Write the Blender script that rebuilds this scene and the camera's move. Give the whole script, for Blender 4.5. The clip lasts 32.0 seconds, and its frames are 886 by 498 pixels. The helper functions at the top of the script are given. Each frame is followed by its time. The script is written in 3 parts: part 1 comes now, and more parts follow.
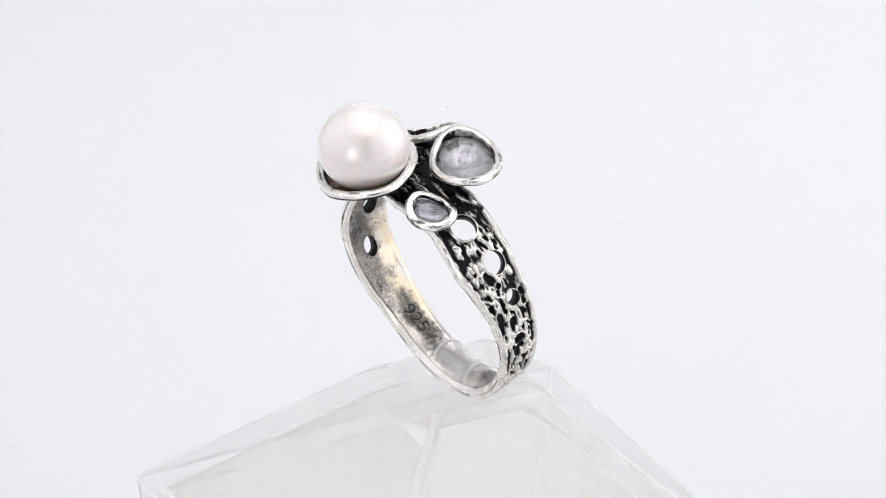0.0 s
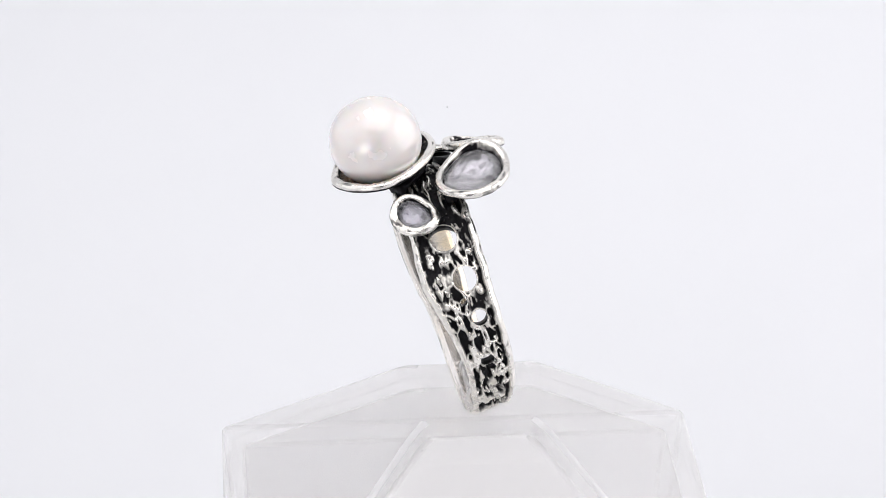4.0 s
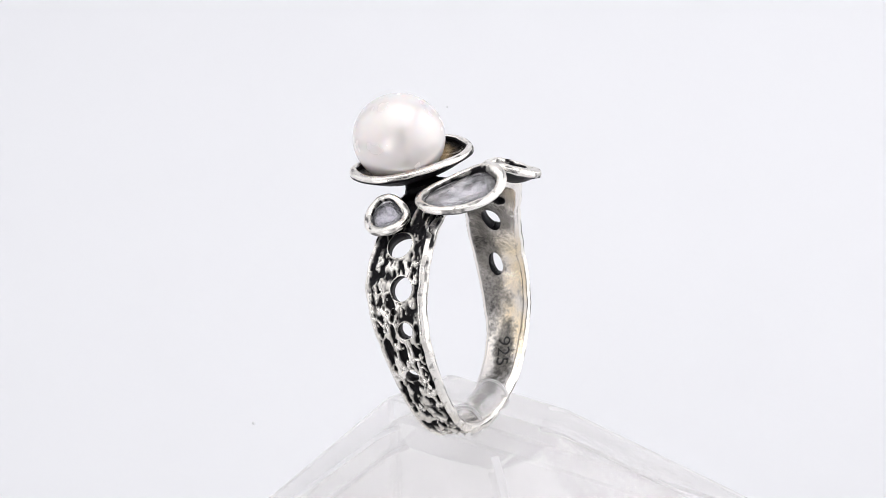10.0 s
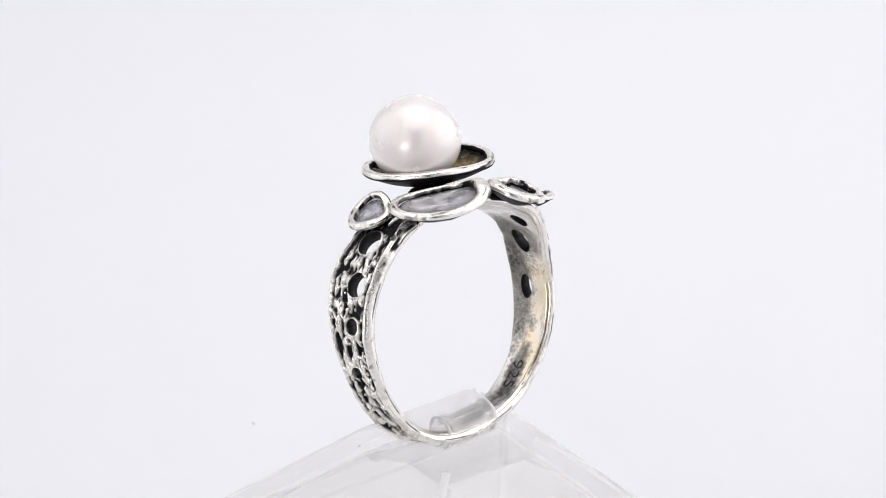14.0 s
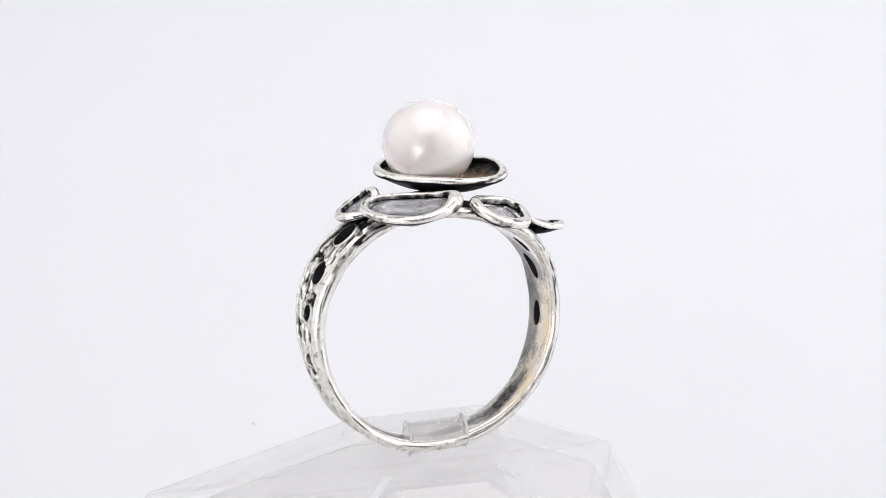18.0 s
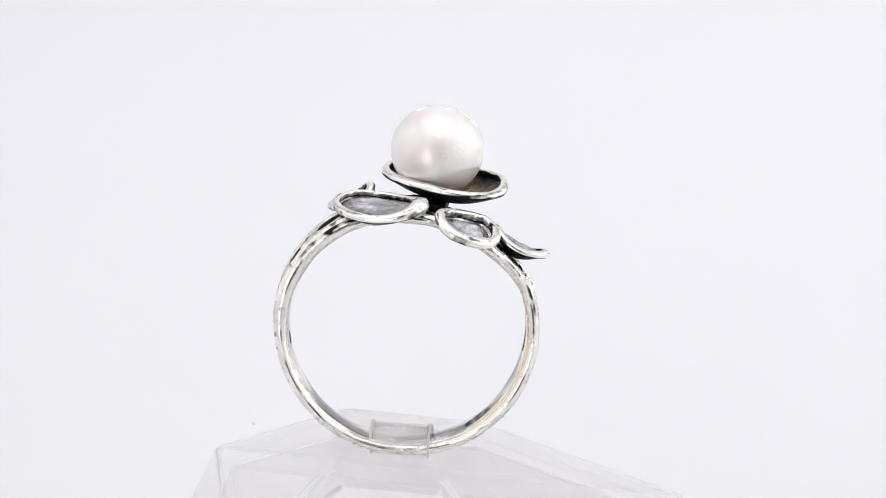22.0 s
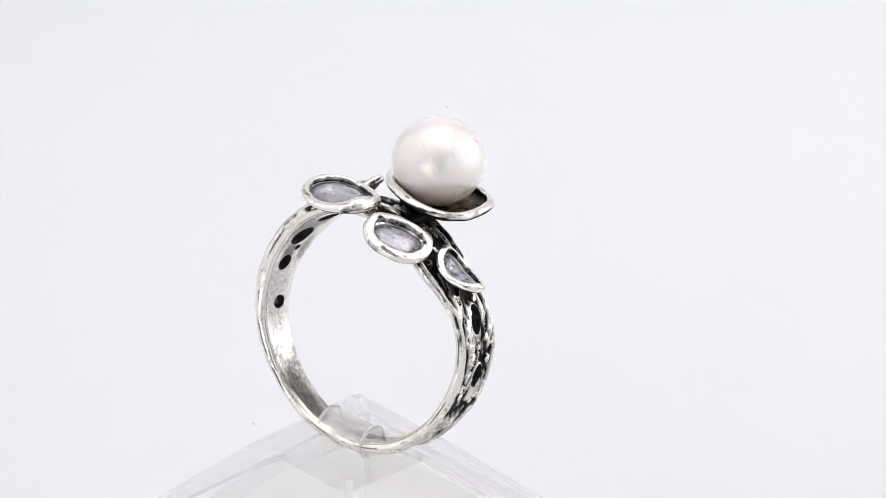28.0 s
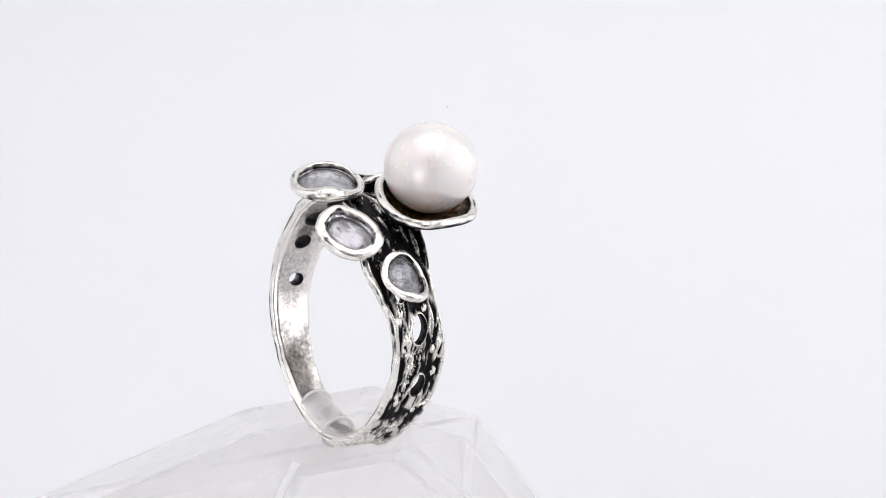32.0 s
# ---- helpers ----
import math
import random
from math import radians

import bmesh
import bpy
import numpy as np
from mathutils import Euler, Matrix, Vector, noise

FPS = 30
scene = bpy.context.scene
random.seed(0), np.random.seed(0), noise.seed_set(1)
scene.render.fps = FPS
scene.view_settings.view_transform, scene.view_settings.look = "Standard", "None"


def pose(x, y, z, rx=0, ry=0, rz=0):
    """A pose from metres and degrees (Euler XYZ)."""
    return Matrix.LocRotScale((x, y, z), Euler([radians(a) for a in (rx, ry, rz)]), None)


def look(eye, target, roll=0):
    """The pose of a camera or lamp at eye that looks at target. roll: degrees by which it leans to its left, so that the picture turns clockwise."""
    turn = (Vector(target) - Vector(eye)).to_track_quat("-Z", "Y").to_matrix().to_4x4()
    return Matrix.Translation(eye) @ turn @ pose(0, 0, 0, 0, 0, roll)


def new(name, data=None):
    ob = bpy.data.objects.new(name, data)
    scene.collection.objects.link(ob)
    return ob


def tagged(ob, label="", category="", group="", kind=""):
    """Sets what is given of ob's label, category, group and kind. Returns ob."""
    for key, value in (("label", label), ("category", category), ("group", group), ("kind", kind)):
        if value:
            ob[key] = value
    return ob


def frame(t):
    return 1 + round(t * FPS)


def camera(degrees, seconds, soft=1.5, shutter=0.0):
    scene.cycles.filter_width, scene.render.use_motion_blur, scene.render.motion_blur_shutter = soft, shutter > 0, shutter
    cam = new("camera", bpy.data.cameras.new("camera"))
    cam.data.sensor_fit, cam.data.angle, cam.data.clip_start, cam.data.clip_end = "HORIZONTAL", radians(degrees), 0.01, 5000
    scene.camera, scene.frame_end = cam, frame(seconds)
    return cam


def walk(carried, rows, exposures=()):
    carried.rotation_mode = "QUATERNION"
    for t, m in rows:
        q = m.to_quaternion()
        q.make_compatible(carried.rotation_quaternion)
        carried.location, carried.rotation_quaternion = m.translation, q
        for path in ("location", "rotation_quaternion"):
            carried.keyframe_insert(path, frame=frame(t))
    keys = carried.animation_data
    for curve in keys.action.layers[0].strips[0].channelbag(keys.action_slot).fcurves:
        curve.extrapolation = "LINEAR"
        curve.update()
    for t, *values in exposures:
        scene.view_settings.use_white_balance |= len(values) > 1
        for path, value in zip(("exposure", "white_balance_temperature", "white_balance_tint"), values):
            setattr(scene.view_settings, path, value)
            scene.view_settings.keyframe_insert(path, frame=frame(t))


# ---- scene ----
MM = 0.001
HEAD = 0.060                 # height of the pearl's centre above the table
SPEED = -5.845               # degrees the display turns in a second
SECONDS = 32.0


def mm(x, y, z):
    """A place given in millimetres from the turning axis, heights from the pearl's centre."""
    return Vector((x * MM, y * MM, z * MM + HEAD))


# ---- camera ----
cam = camera(16.225, SECONDS, soft=0.7)
EYE, AIM = mm(0.0, -216.0, 107.6), mm(3.39, -6.26, -4.85)
walk(cam, [(0.0, look(EYE, AIM, 0.33)), (SECONDS, look(EYE, AIM, 0.33))],
     exposures=[(0.0, 0.0, 6500, 10), (SECONDS, 0.0, 6500, 10)])

# ---- light: a white photo tent, lit by a panel in its roof, two on its sides, and a strip and a small lamp at its front ----
world = bpy.data.worlds.new("studio")
scene.world = world
world.use_nodes = True
world.node_tree.nodes["Background"].inputs[0].default_value = (0.30, 0.32, 0.36, 1)
world.node_tree.nodes["Background"].inputs[1].default_value = 0.10


def lamp(name, eye, target, wide, high, watts, colour):
    data = bpy.data.lights.new(name, "AREA")
    data.shape, data.size, data.size_y, data.energy, data.color = "RECTANGLE", wide, high, watts, colour
    ob = new(name, data)
    ob.matrix_world = look(eye, target)
    return ob


lamp("roof_panel", (0, 0.10, 0.495), (0, 0.10, 0), 0.50, 0.42, 0.745, (1.0, 0.985, 0.985))
lamp("front_strip", (0, -0.165, 0.44), (0, 0.06, 0.06), 0.50, 0.12, 0.18, (1.0, 0.985, 0.975))
lamp("front_lamp", (-0.085, -0.175, 0.085), (0, 0, 0.055), 0.085, 0.085, 0.05, (1.0, 0.985, 0.975))
lamp("side_panel", (-0.295, 0.04, 0.22), (0, 0.04, 0.22), 0.42, 0.42, 0.150, (0.965, 0.99, 1.0))
lamp("side_panel", (0.295, 0.04, 0.22), (0, 0.04, 0.22), 0.42, 0.42, 0.505, (0.99, 0.98, 0.995))


# ---- materials ----
class Mat:
    """A node material with short ways to add and join nodes."""

    def __init__(self, name):
        self.m = bpy.data.materials.new(name)
        self.m.use_nodes = True
        self.t = self.m.node_tree
        self.b = self.t.nodes["Principled BSDF"]

    def n(self, kind, **props):
        node = self.t.nodes.new("ShaderNode" + kind)
        for key, value in props.items():
            setattr(node, key, value)
        return node

    def j(self, a, b):
        self.t.links.new(a, b)

    def place(self):
        return self.n("TexCoord").outputs["Object"]

    def noise(self, scale, detail=4.0, rough=0.55, warp=0.0):
        node = self.n("TexNoise")
        node.inputs["Scale"].default_value = scale
        node.inputs["Detail"].default_value = detail
        node.inputs["Roughness"].default_value = rough
        node.inputs["Distortion"].default_value = warp
        self.j(self.place(), node.inputs["Vector"])
        return node.outputs["Fac"]

    def ramp(self, fac, *stops):
        node = self.n("ValToRGB")
        e = node.color_ramp.elements
        while len(e) < len(stops):
            e.new(0.5)
        for item, (at, c) in zip(e, stops):
            item.position = at
            item.color = (c, c, c, 1) if isinstance(c, (int, float)) else (*c, 1)
        self.j(fac, node.inputs[0])
        return node.outputs[0]

    def mix(self, fac, a, b, mode="MIX"):
        node = self.n("MixRGB", blend_type=mode)
        for socket, value in zip(node.inputs, (fac, a, b)):
            if isinstance(value, (int, float)):
                socket.default_value = value if socket.type == "VALUE" else (value, value, value, 1)
            elif isinstance(value, tuple):
                socket.default_value = (*value, 1)
            else:
                self.j(value, socket)
        return node.outputs[0]

    def bump(self, height, strength, far):
        node = self.n("Bump")
        node.inputs["Strength"].default_value = strength
        node.inputs["Distance"].default_value = far
        self.j(height, node.inputs["Height"])
        self.j(node.outputs[0], self.b.inputs["Normal"])

    def set(self, **values):
        for key, value in values.items():
            socket = self.b.inputs[key.replace("_", " ")]
            if isinstance(value, (int, float)):
                socket.default_value = value
            elif isinstance(value, tuple):
                socket.default_value = (*value, 1) if len(value) == 3 else value
            else:
                self.j(value, socket)
        return self


def silver(name, attribute, tarnish, satin, flecked=1.0):
    """Cast silver, polished on what stands out and blackened in what lies deep; tarnish: the share of grey bloom on the open metal; flecked: how far black pits show on it."""
    m = Mat(name)
    if attribute:
        deep = m.n("Attribute", attribute_name=attribute).outputs["Fac"]
        broken = m.mix(0.26, deep, m.mix(0.4, m.ramp(m.noise(1900, 5, 0.65), (0.32, 0.0), (0.68, 1.0)), m.noise(5200, 4, 0.65)), "OVERLAY")
        high = m.ramp(broken, (0.45, 0.0), (0.58, 0.32), (0.76, 1.0))
    else:
        high = m.ramp(m.noise(900, 6, 0.65, 0.6), (0.30, 0.0), (0.36, 1.0))
    fleck = m.ramp(m.noise(1500, 5, 0.62), (0.585, 1.0), (0.66, 1.0 - 0.88 * flecked))
    high = m.mix(m.ramp(m.noise(260, 4, 0.6), (0.43, 0.0), (0.55, 1.0)), high, m.mix(1.0, high, fleck, "MULTIPLY"))
    bloom = m.ramp(m.noise(420, 6, 0.62, 0.8), (0.50 - tarnish, 0.0), (0.68 - tarnish * 0.6, 1.0))
    metal = m.mix(bloom, (0.78, 0.75, 0.69), (0.985, 0.952, 0.89))
    m.set(Base_Color=m.mix(high, (0.012, 0.011, 0.013), metal), Metallic=high, Specular_IOR_Level=0.15,
          Roughness=m.mix(high, 0.5, m.mix(bloom, 0.32, satin)))
    m.bump(m.mix(0.4, m.noise(3200, 4, 0.6), m.noise(14000, 3, 0.5)), 0.35, 0.00006)
    return m.m


def silver_inside():
    """The smooth inside of the band: bright metal with a warm tarnish, soft grey bloom and dark reflections put into
    its colour.
    """
    m = Mat("tarnished_silver")
    shine = m.n("Attribute", attribute_name="relief").outputs["Fac"]
    worn = m.mix(0.40, shine, m.mix(0.45, m.ramp(m.noise(620, 7, 0.72, 0.5), (0.25, 0.0), (0.75, 1.0)), m.ramp(m.noise(4600, 4, 0.6), (0.41, 0.0), (0.59, 1.0))), "OVERLAY")
    open_metal = m.ramp(worn, (0.14, 0.0), (0.62, 1.0))
    open_metal = m.mix(1.0, open_metal, m.ramp(m.noise(1300, 5, 0.65), (0.58, 1.0), (0.72, 0.60)), "MULTIPLY")
    warmth = m.n("Attribute", attribute_name="warmth").outputs["Fac"]
    tan = m.mix(m.ramp(m.noise(260, 4, 0.6), (0.38, 0.25), (0.60, 1.0)), 0.0, warmth)
    warm = m.mix(tan, (0.90, 0.862, 0.822), (0.92, 0.785, 0.57))
    m.set(Base_Color=m.mix(open_metal, m.ramp(m.mix(0.5, m.noise(380, 5, 0.6, 0.4), m.noise(2600, 4, 0.7)), (0.38, (0.05, 0.048, 0.046)), (0.64, (0.31, 0.288, 0.255))), warm), Metallic=1.0, Roughness=m.mix(open_metal, 0.27, 0.24))
    m.bump(m.mix(0.5, m.noise(1300, 5, 0.6), m.noise(7000, 3, 0.5)), 0.40, 0.00006)
    return m.m


SILVER_INSIDE = silver_inside()
SILVER_BAND = silver("blackened_cast_silver", "relief", 0.12, 0.22, 0.7)
SILVER_EDGE = silver("polished_silver_edge", "relief", 0.24, 0.25, 0.55)
SILVER_BEAD = silver("polished_silver_bead", "", 0.22, 0.22)
SILVER_RIM = silver("polished_silver", "relief", 0.26, 0.25, 0.45)


def nacre():
    m = Mat("pearl_nacre")
    tint = m.mix(m.noise(150, 3), (0.945, 0.864, 0.828), (0.955, 0.886, 0.862))
    m.set(Base_Color=tint, Roughness=m.ramp(m.noise(420, 3), (0.3, 0.22), (0.7, 0.29)), Metallic=0.16, Coat_Weight=0.6, Coat_Roughness=0.18,
          Subsurface_Weight=0.55, Subsurface_Scale=0.0016)
    m.b.inputs["Subsurface Radius"].default_value = (1.0, 0.78, 0.62)
    m.b.inputs["Specular IOR Level"].default_value = 0.7
    m.bump(m.noise(700, 4), 0.05, 0.00006)
    return m.m


def lining():
    """Inside the pearl's cup: gold-brown tarnish at its foot, black with broken silver towards the rim."""
    m = Mat("black_tarnish")
    rise = m.n("Attribute", attribute_name="relief").outputs["Fac"]
    black = m.ramp(m.noise(620, 6, 0.65, 1.2), (0.50, (0.010, 0.009, 0.009)), (0.58, (0.06, 0.05, 0.04)), (0.64, (0.62, 0.58, 0.52)))
    brown = m.ramp(m.noise(520, 6, 0.6, 0.8), (0.34, (0.06, 0.04, 0.022)), (0.55, (0.36, 0.25, 0.13)), (0.68, (0.60, 0.47, 0.30)))
    m.set(Base_Color=m.mix(m.ramp(m.mix(0.35, rise, m.noise(300, 4, 0.6)), (0.56, 1.0), (0.74, 0.0)), black, brown), Metallic=0.9,
          Roughness=m.ramp(m.noise(900, 4), (0.3, 0.18), (0.7, 0.38)))
    m.bump(m.mix(0.35, m.noise(650, 3, 0.5, 0.6), m.noise(2600, 4, 0.6)), 0.9, 0.0003)
    return m.m


LINING = lining()


def moonstone(name, clear, milk, deep):
    """Translucent feldspar; clear: the share of light that goes through, milk and deep: the colours of its cloud and of its flaws."""
    m = Mat(name)
    crackle = m.mix(0.5, m.noise(700, 6, 0.7, 0.8), m.noise(2800, 5, 0.7))
    cloud = m.ramp(crackle, (0.40, deep), (0.52, milk), (0.62, tuple(min(1.0, c * 1.3) for c in milk)))
    m.set(Base_Color=cloud, Roughness=m.ramp(crackle, (0.4, 0.06), (0.6, 0.22)), Transmission_Weight=m.ramp(crackle, (0.44, clear), (0.60, clear * 0.74)), IOR=1.42,
          Coat_Weight=0.25, Coat_Roughness=0.20, Coat_IOR=1.45)
    m.bump(m.mix(0.45, m.noise(420, 3, 0.5), m.noise(2600, 5, 0.65)), 0.30, 0.00010)
    return m.m


def foil():
    """The dulled metal floor under a stone, seen through it."""
    m = Mat("dulled_silver_floor")
    floor = m.n("Attribute", attribute_name="relief").outputs["Fac"]
    tone = m.mix(0.60, floor, m.mix(0.5, m.ramp(m.noise(800, 6, 0.7, 0.5), (0.3, 0.0), (0.7, 1.0)), m.ramp(m.noise(4200, 4, 0.65), (0.34, 0.0), (0.66, 1.0))), "OVERLAY")
    m.set(Base_Color=m.ramp(tone, (0.12, (0.08, 0.08, 0.083)), (0.34, (0.40, 0.396, 0.405)), (0.54, (0.74, 0.732, 0.75)), (0.76, (0.97, 0.955, 0.98))), Metallic=1.0,
          Roughness=m.ramp(tone, (0.3, 0.36), (0.8, 0.16)))
    m.bump(m.noise(2400, 4, 0.6), 0.3, 0.0001)
    return m.m


def acrylic(name, rough, open_share, ior, milk, cloud=(0.84, 0.83, 0.825)):
    """Clear acrylic; open_share: light that goes straight through, milk: white scatter for haze and handling marks, and
    for highlights painted on tube and edges.
    """
    m = Mat(name)
    m.set(Base_Color=(0.995, 0.985, 0.985), Transmission_Weight=1.0, IOR=ior,
          Roughness=m.ramp(m.noise(120, 5), (0.35, rough * 0.5), (0.7, rough * 1.5)))
    m.bump(m.noise(260, 4), 0.05, 0.0002)
    clear = m.n("BsdfTransparent")
    clear.inputs["Color"].default_value = (0.995, 0.991, 0.984, 1)
    haze = m.n("MixShader")
    for k, kind in ((1, "BsdfTranslucent"), (2, "BsdfDiffuse")):
        node = m.n(kind)
        node.inputs["Color"].default_value = (*cloud, 1)
        m.j(node.outputs[0], haze.inputs[k])
    glass, both = m.n("MixShader"), m.n("MixShader")
    glass.inputs[0].default_value = open_share
    m.j(m.b.outputs[0], glass.inputs[1])
    m.j(clear.outputs[0], glass.inputs[2])
    both.inputs[0].default_value = milk
    m.j(glass.outputs[0], both.inputs[1])
    m.j(haze.outputs[0], both.inputs[2])
    m.j(both.outputs[0], m.t.nodes["Material Output"].inputs["Surface"])
    return m.m


def paper(name, colour):
    m = Mat(name)
    m.set(Base_Color=m.mix(m.noise(9, 3), colour, tuple(c * 0.985 for c in colour)), Roughness=0.8)
    m.bump(m.noise(900, 4), 0.03, 0.0003)
    return m.m


NACRE, FOIL = nacre(), foil()
MOONSTONE = moonstone("grey_moonstone", 0.95, (0.95, 0.935, 0.96), (0.72, 0.71, 0.725))
CLOUDY_STONE = moonstone("cloudy_moonstone", 0.95, (0.86, 0.848, 0.90), (0.56, 0.552, 0.575))
DARK_STONE = moonstone("dark_moonstone", 0.94, (0.76, 0.755, 0.785), (0.24, 0.24, 0.25))
# the tube's milk is whitened to paint in the highlight on its top
ACRYLIC, CLIP_ACRYLIC = acrylic("hazy_acrylic", 0.12, 0.74, 1.33, 0.10, (0.90, 0.885, 0.87)), acrylic("clear_acrylic_tube", 0.05, 0.76, 1.45, 0.20, (0.99, 0.985, 0.99))
# edges and lips whitened in their colour for the glint along them
GLINT_EDGE_ACRYLIC = acrylic("glint_white_acrylic_edge", 0.08, 0.25, 1.45, 0.62, (0.98, 0.975, 0.975))
PAPER, FABRIC = paper("white_paper", (0.858, 0.865, 0.884)), paper("white_tent_fabric", (0.84, 0.84, 0.86))
OXIDE = Mat("black_oxide").set(Base_Color=(0.02, 0.019, 0.02), Roughness=0.5, Metallic=0.3).m
DESK = paper("dark_laminate", (0.06, 0.06, 0.065))
DUST = Mat("pale_dust").set(Base_Color=(0.78, 0.785, 0.79), Roughness=0.9).m
GRIT = Mat("grey_dust").set(Base_Color=(0.10, 0.095, 0.09), Roughness=0.9).m


# ---- mesh helpers ----
def mesh_object(name, verts, faces, material, parent=None, smooth=True, values=None, label="", at=None, second=None, marks=None):
    me = bpy.data.meshes.new(name)
    me.from_pydata([tuple(v) for v in verts], [], faces)
    me.materials.append(material)
    if second:
        me.materials.append(second)
        me.polygons.foreach_set("material_index", marks)
    if smooth:
        me.shade_smooth()
    if values is not None:
        layer = me.attributes.new("relief", "FLOAT", "POINT")
        layer.data.foreach_set("value", np.asarray(values, dtype=np.float32))
    me.update()
    ob = new(name, me)
    if parent:
        ob.parent = parent
    if at is not None:
        ob.matrix_basis = at
    if label:
        tagged(ob, label)
    return ob


def from_bmesh(name, bm, material, parent=None, smooth=False, label=""):
    me = bpy.data.meshes.new(name)
    bmesh.ops.recalc_face_normals(bm, faces=bm.faces)
    bm.to_mesh(me)
    bm.free()
    me.materials.append(material)
    if smooth:
        me.shade_smooth()
    ob = new(name, me)
    if parent:
        ob.parent = parent
    if label:
        tagged(ob, label)
    return ob


def smoothstep(a, b, x):
    x = min(1.0, max(0.0, (x - a) / (b - a)))
    return x * x * (3 - 2 * x)


# ---- the tent ----
def tent():
    half, back, front, top, r = 0.30, 0.40, -0.19, 0.50, 0.14
    profile = [(front, 0.0), (back - r, 0.0)]
    profile += [(back - r + r * math.sin(a), r - r * math.cos(a)) for a in np.linspace(0.1, math.pi / 2, 14)]
    profile += [(back, top)]
    verts, faces = [], []
    for y, z in profile:
        verts += [(-half, y, z), (half, y, z)]
    faces = [(2 * i, 2 * i + 1, 2 * i + 3, 2 * i + 2) for i in range(len(profile) - 1)]
    sweep = mesh_object("backdrop", verts, faces, PAPER)
    solid = sweep.modifiers.new("thickness", "SOLIDIFY")
    solid.thickness, solid.offset = 0.002, -1
    tagged(sweep, "seamless white paper sweep under and behind the display", "backdrop", kind="structure")
    for name, lo, hi in (("wall_left", (-half - 0.004, front, -0.002), (-half, back, top)),
                         ("wall_right", (half, front, -0.002), (half + 0.004, back, top)),
                         ("ceiling", (-half, front, top), (half, back, top + 0.004))):
        bm = bmesh.new()
        bmesh.ops.create_cube(bm, size=1.0)
        for v in bm.verts:
            v.co = Vector([(a + b) / 2 + (b - a) * c for a, b, c in zip(lo, hi, v.co)])
        tagged(from_bmesh(name, bm, FABRIC), "white fabric panel of the photo tent", "tent wall", kind="structure")
    # the front panel with a stepped opening for camera and tripod
    xs, zs = (-half, -0.10, -0.03, 0.07, 0.17, half), (0.0, 0.06, 0.255, 0.33, top)
    gaps = {(2, 1), (2, 2), (2, 3), (1, 2)}
    bm = bmesh.new()
    grid = [[bm.verts.new((x, front, z)) for x in xs] for z in zs]
    for i in range(4):
        for k in range(5):
            if (i, k) not in gaps:
                bm.faces.new((grid[i][k], grid[i][k + 1], grid[i + 1][k + 1], grid[i + 1][k]))
    ob = from_bmesh("wall_front", bm, FABRIC)
    solid = ob.modifiers.new("thickness", "SOLIDIFY")
    solid.thickness = 0.003
    tagged(ob, "white fabric front panel with a stepped opening", "tent wall", kind="structure")


tent()


def table():
    bm = bmesh.new()
    bmesh.ops.create_cube(bm, size=1.0)
    for v in bm.verts:
        v.co = Vector((v.co.x * 1.6, v.co.y * 1.5 - 0.1, v.co.z * 0.03 - 0.021))
    bmesh.ops.bevel(bm, geom=bm.edges[:], offset=0.004, segments=2, affect="EDGES")
    tagged(from_bmesh("floor", bm, DESK), "dark grey table top under the photo tent", "table top", kind="structure")


table()


# ---- the display block ----
STAND_AT, STAND_TURN = (5.0, 4.05), 27.0     # millimetres from the axis, degrees
BASE_Z = -60.0


def cut_block():
    """A clear hollow block: a small flat top, four sloping faces, sides that draw in below the girdle, open underneath; edges bevelled."""
    bm = bmesh.new()

    def shell(levels, flip):
        rings = [[bm.verts.new((sx * half * MM, sy * half * MM, (z - BASE_Z) * MM)) for sx, sy in ((-1, -1), (1, -1), (1, 1), (-1, 1))]
                 for half, z in levels]
        faces = [bm.faces.new(rings[0])]
        for a, b in zip(rings, rings[1:]):
            for i in range(4):
                faces.append(bm.faces.new((a[i], b[i], b[(i + 1) % 4], a[(i + 1) % 4])))
        if flip:
            bmesh.ops.reverse_faces(bm, faces=faces)
        return rings

    outer = shell(((5.0, -22.25), (20.8, -37.5), (18.6, BASE_Z)), False)
    inner = shell(((4.5, -24.2), (19.0, -38.3), (16.9, BASE_Z)), True)
    for i in range(4):
        bm.faces.new((outer[2][i], inner[2][i], inner[2][(i + 1) % 4], outer[2][(i + 1) % 4]))
    bmesh.ops.recalc_face_normals(bm, faces=bm.faces)
    # the rim of the flat top is worn round, the ridges and the girdle get a narrow edge whitened as a painted glint
    crown = [e for ring_verts in (outer[0], inner[0]) for e in bm.edges if all(v in ring_verts for v in e.verts)]
    for f in bmesh.ops.bevel(bm, geom=crown, offset=0.0014, segments=5, profile=0.5, affect="EDGES")["faces"]:
        f.smooth = True
    ridges = [e for e in bm.edges if e.calc_face_angle(0.0) > 0.45 and max(v.co.z for v in e.verts) > 0.001]
    for f in bmesh.ops.bevel(bm, geom=ridges, offset=0.00036, segments=2, profile=0.5, affect="EDGES")["faces"]:
        f.material_index = 1
    return bm


stand = new("ring_stand")
stand.matrix_world = pose(STAND_AT[0] * MM, STAND_AT[1] * MM, BASE_Z * MM + HEAD, 0, 0, STAND_TURN)
tagged(stand, "clear acrylic ring display block with sloped facets and tube clip", "display stand")
block = from_bmesh("block", cut_block(), ACRYLIC, stand, label="clear acrylic block with a faceted top")
block.data.materials.append(GLINT_EDGE_ACRYLIC)
STAND_INV = stand.matrix_world.inverted()


# ---- the ring ----
CENTRE = Vector((3.25, 3.48, -12.4))
LEAN, TURN = 17.0, -52.1
R_IN, R_OUT = 9.25, 10.25
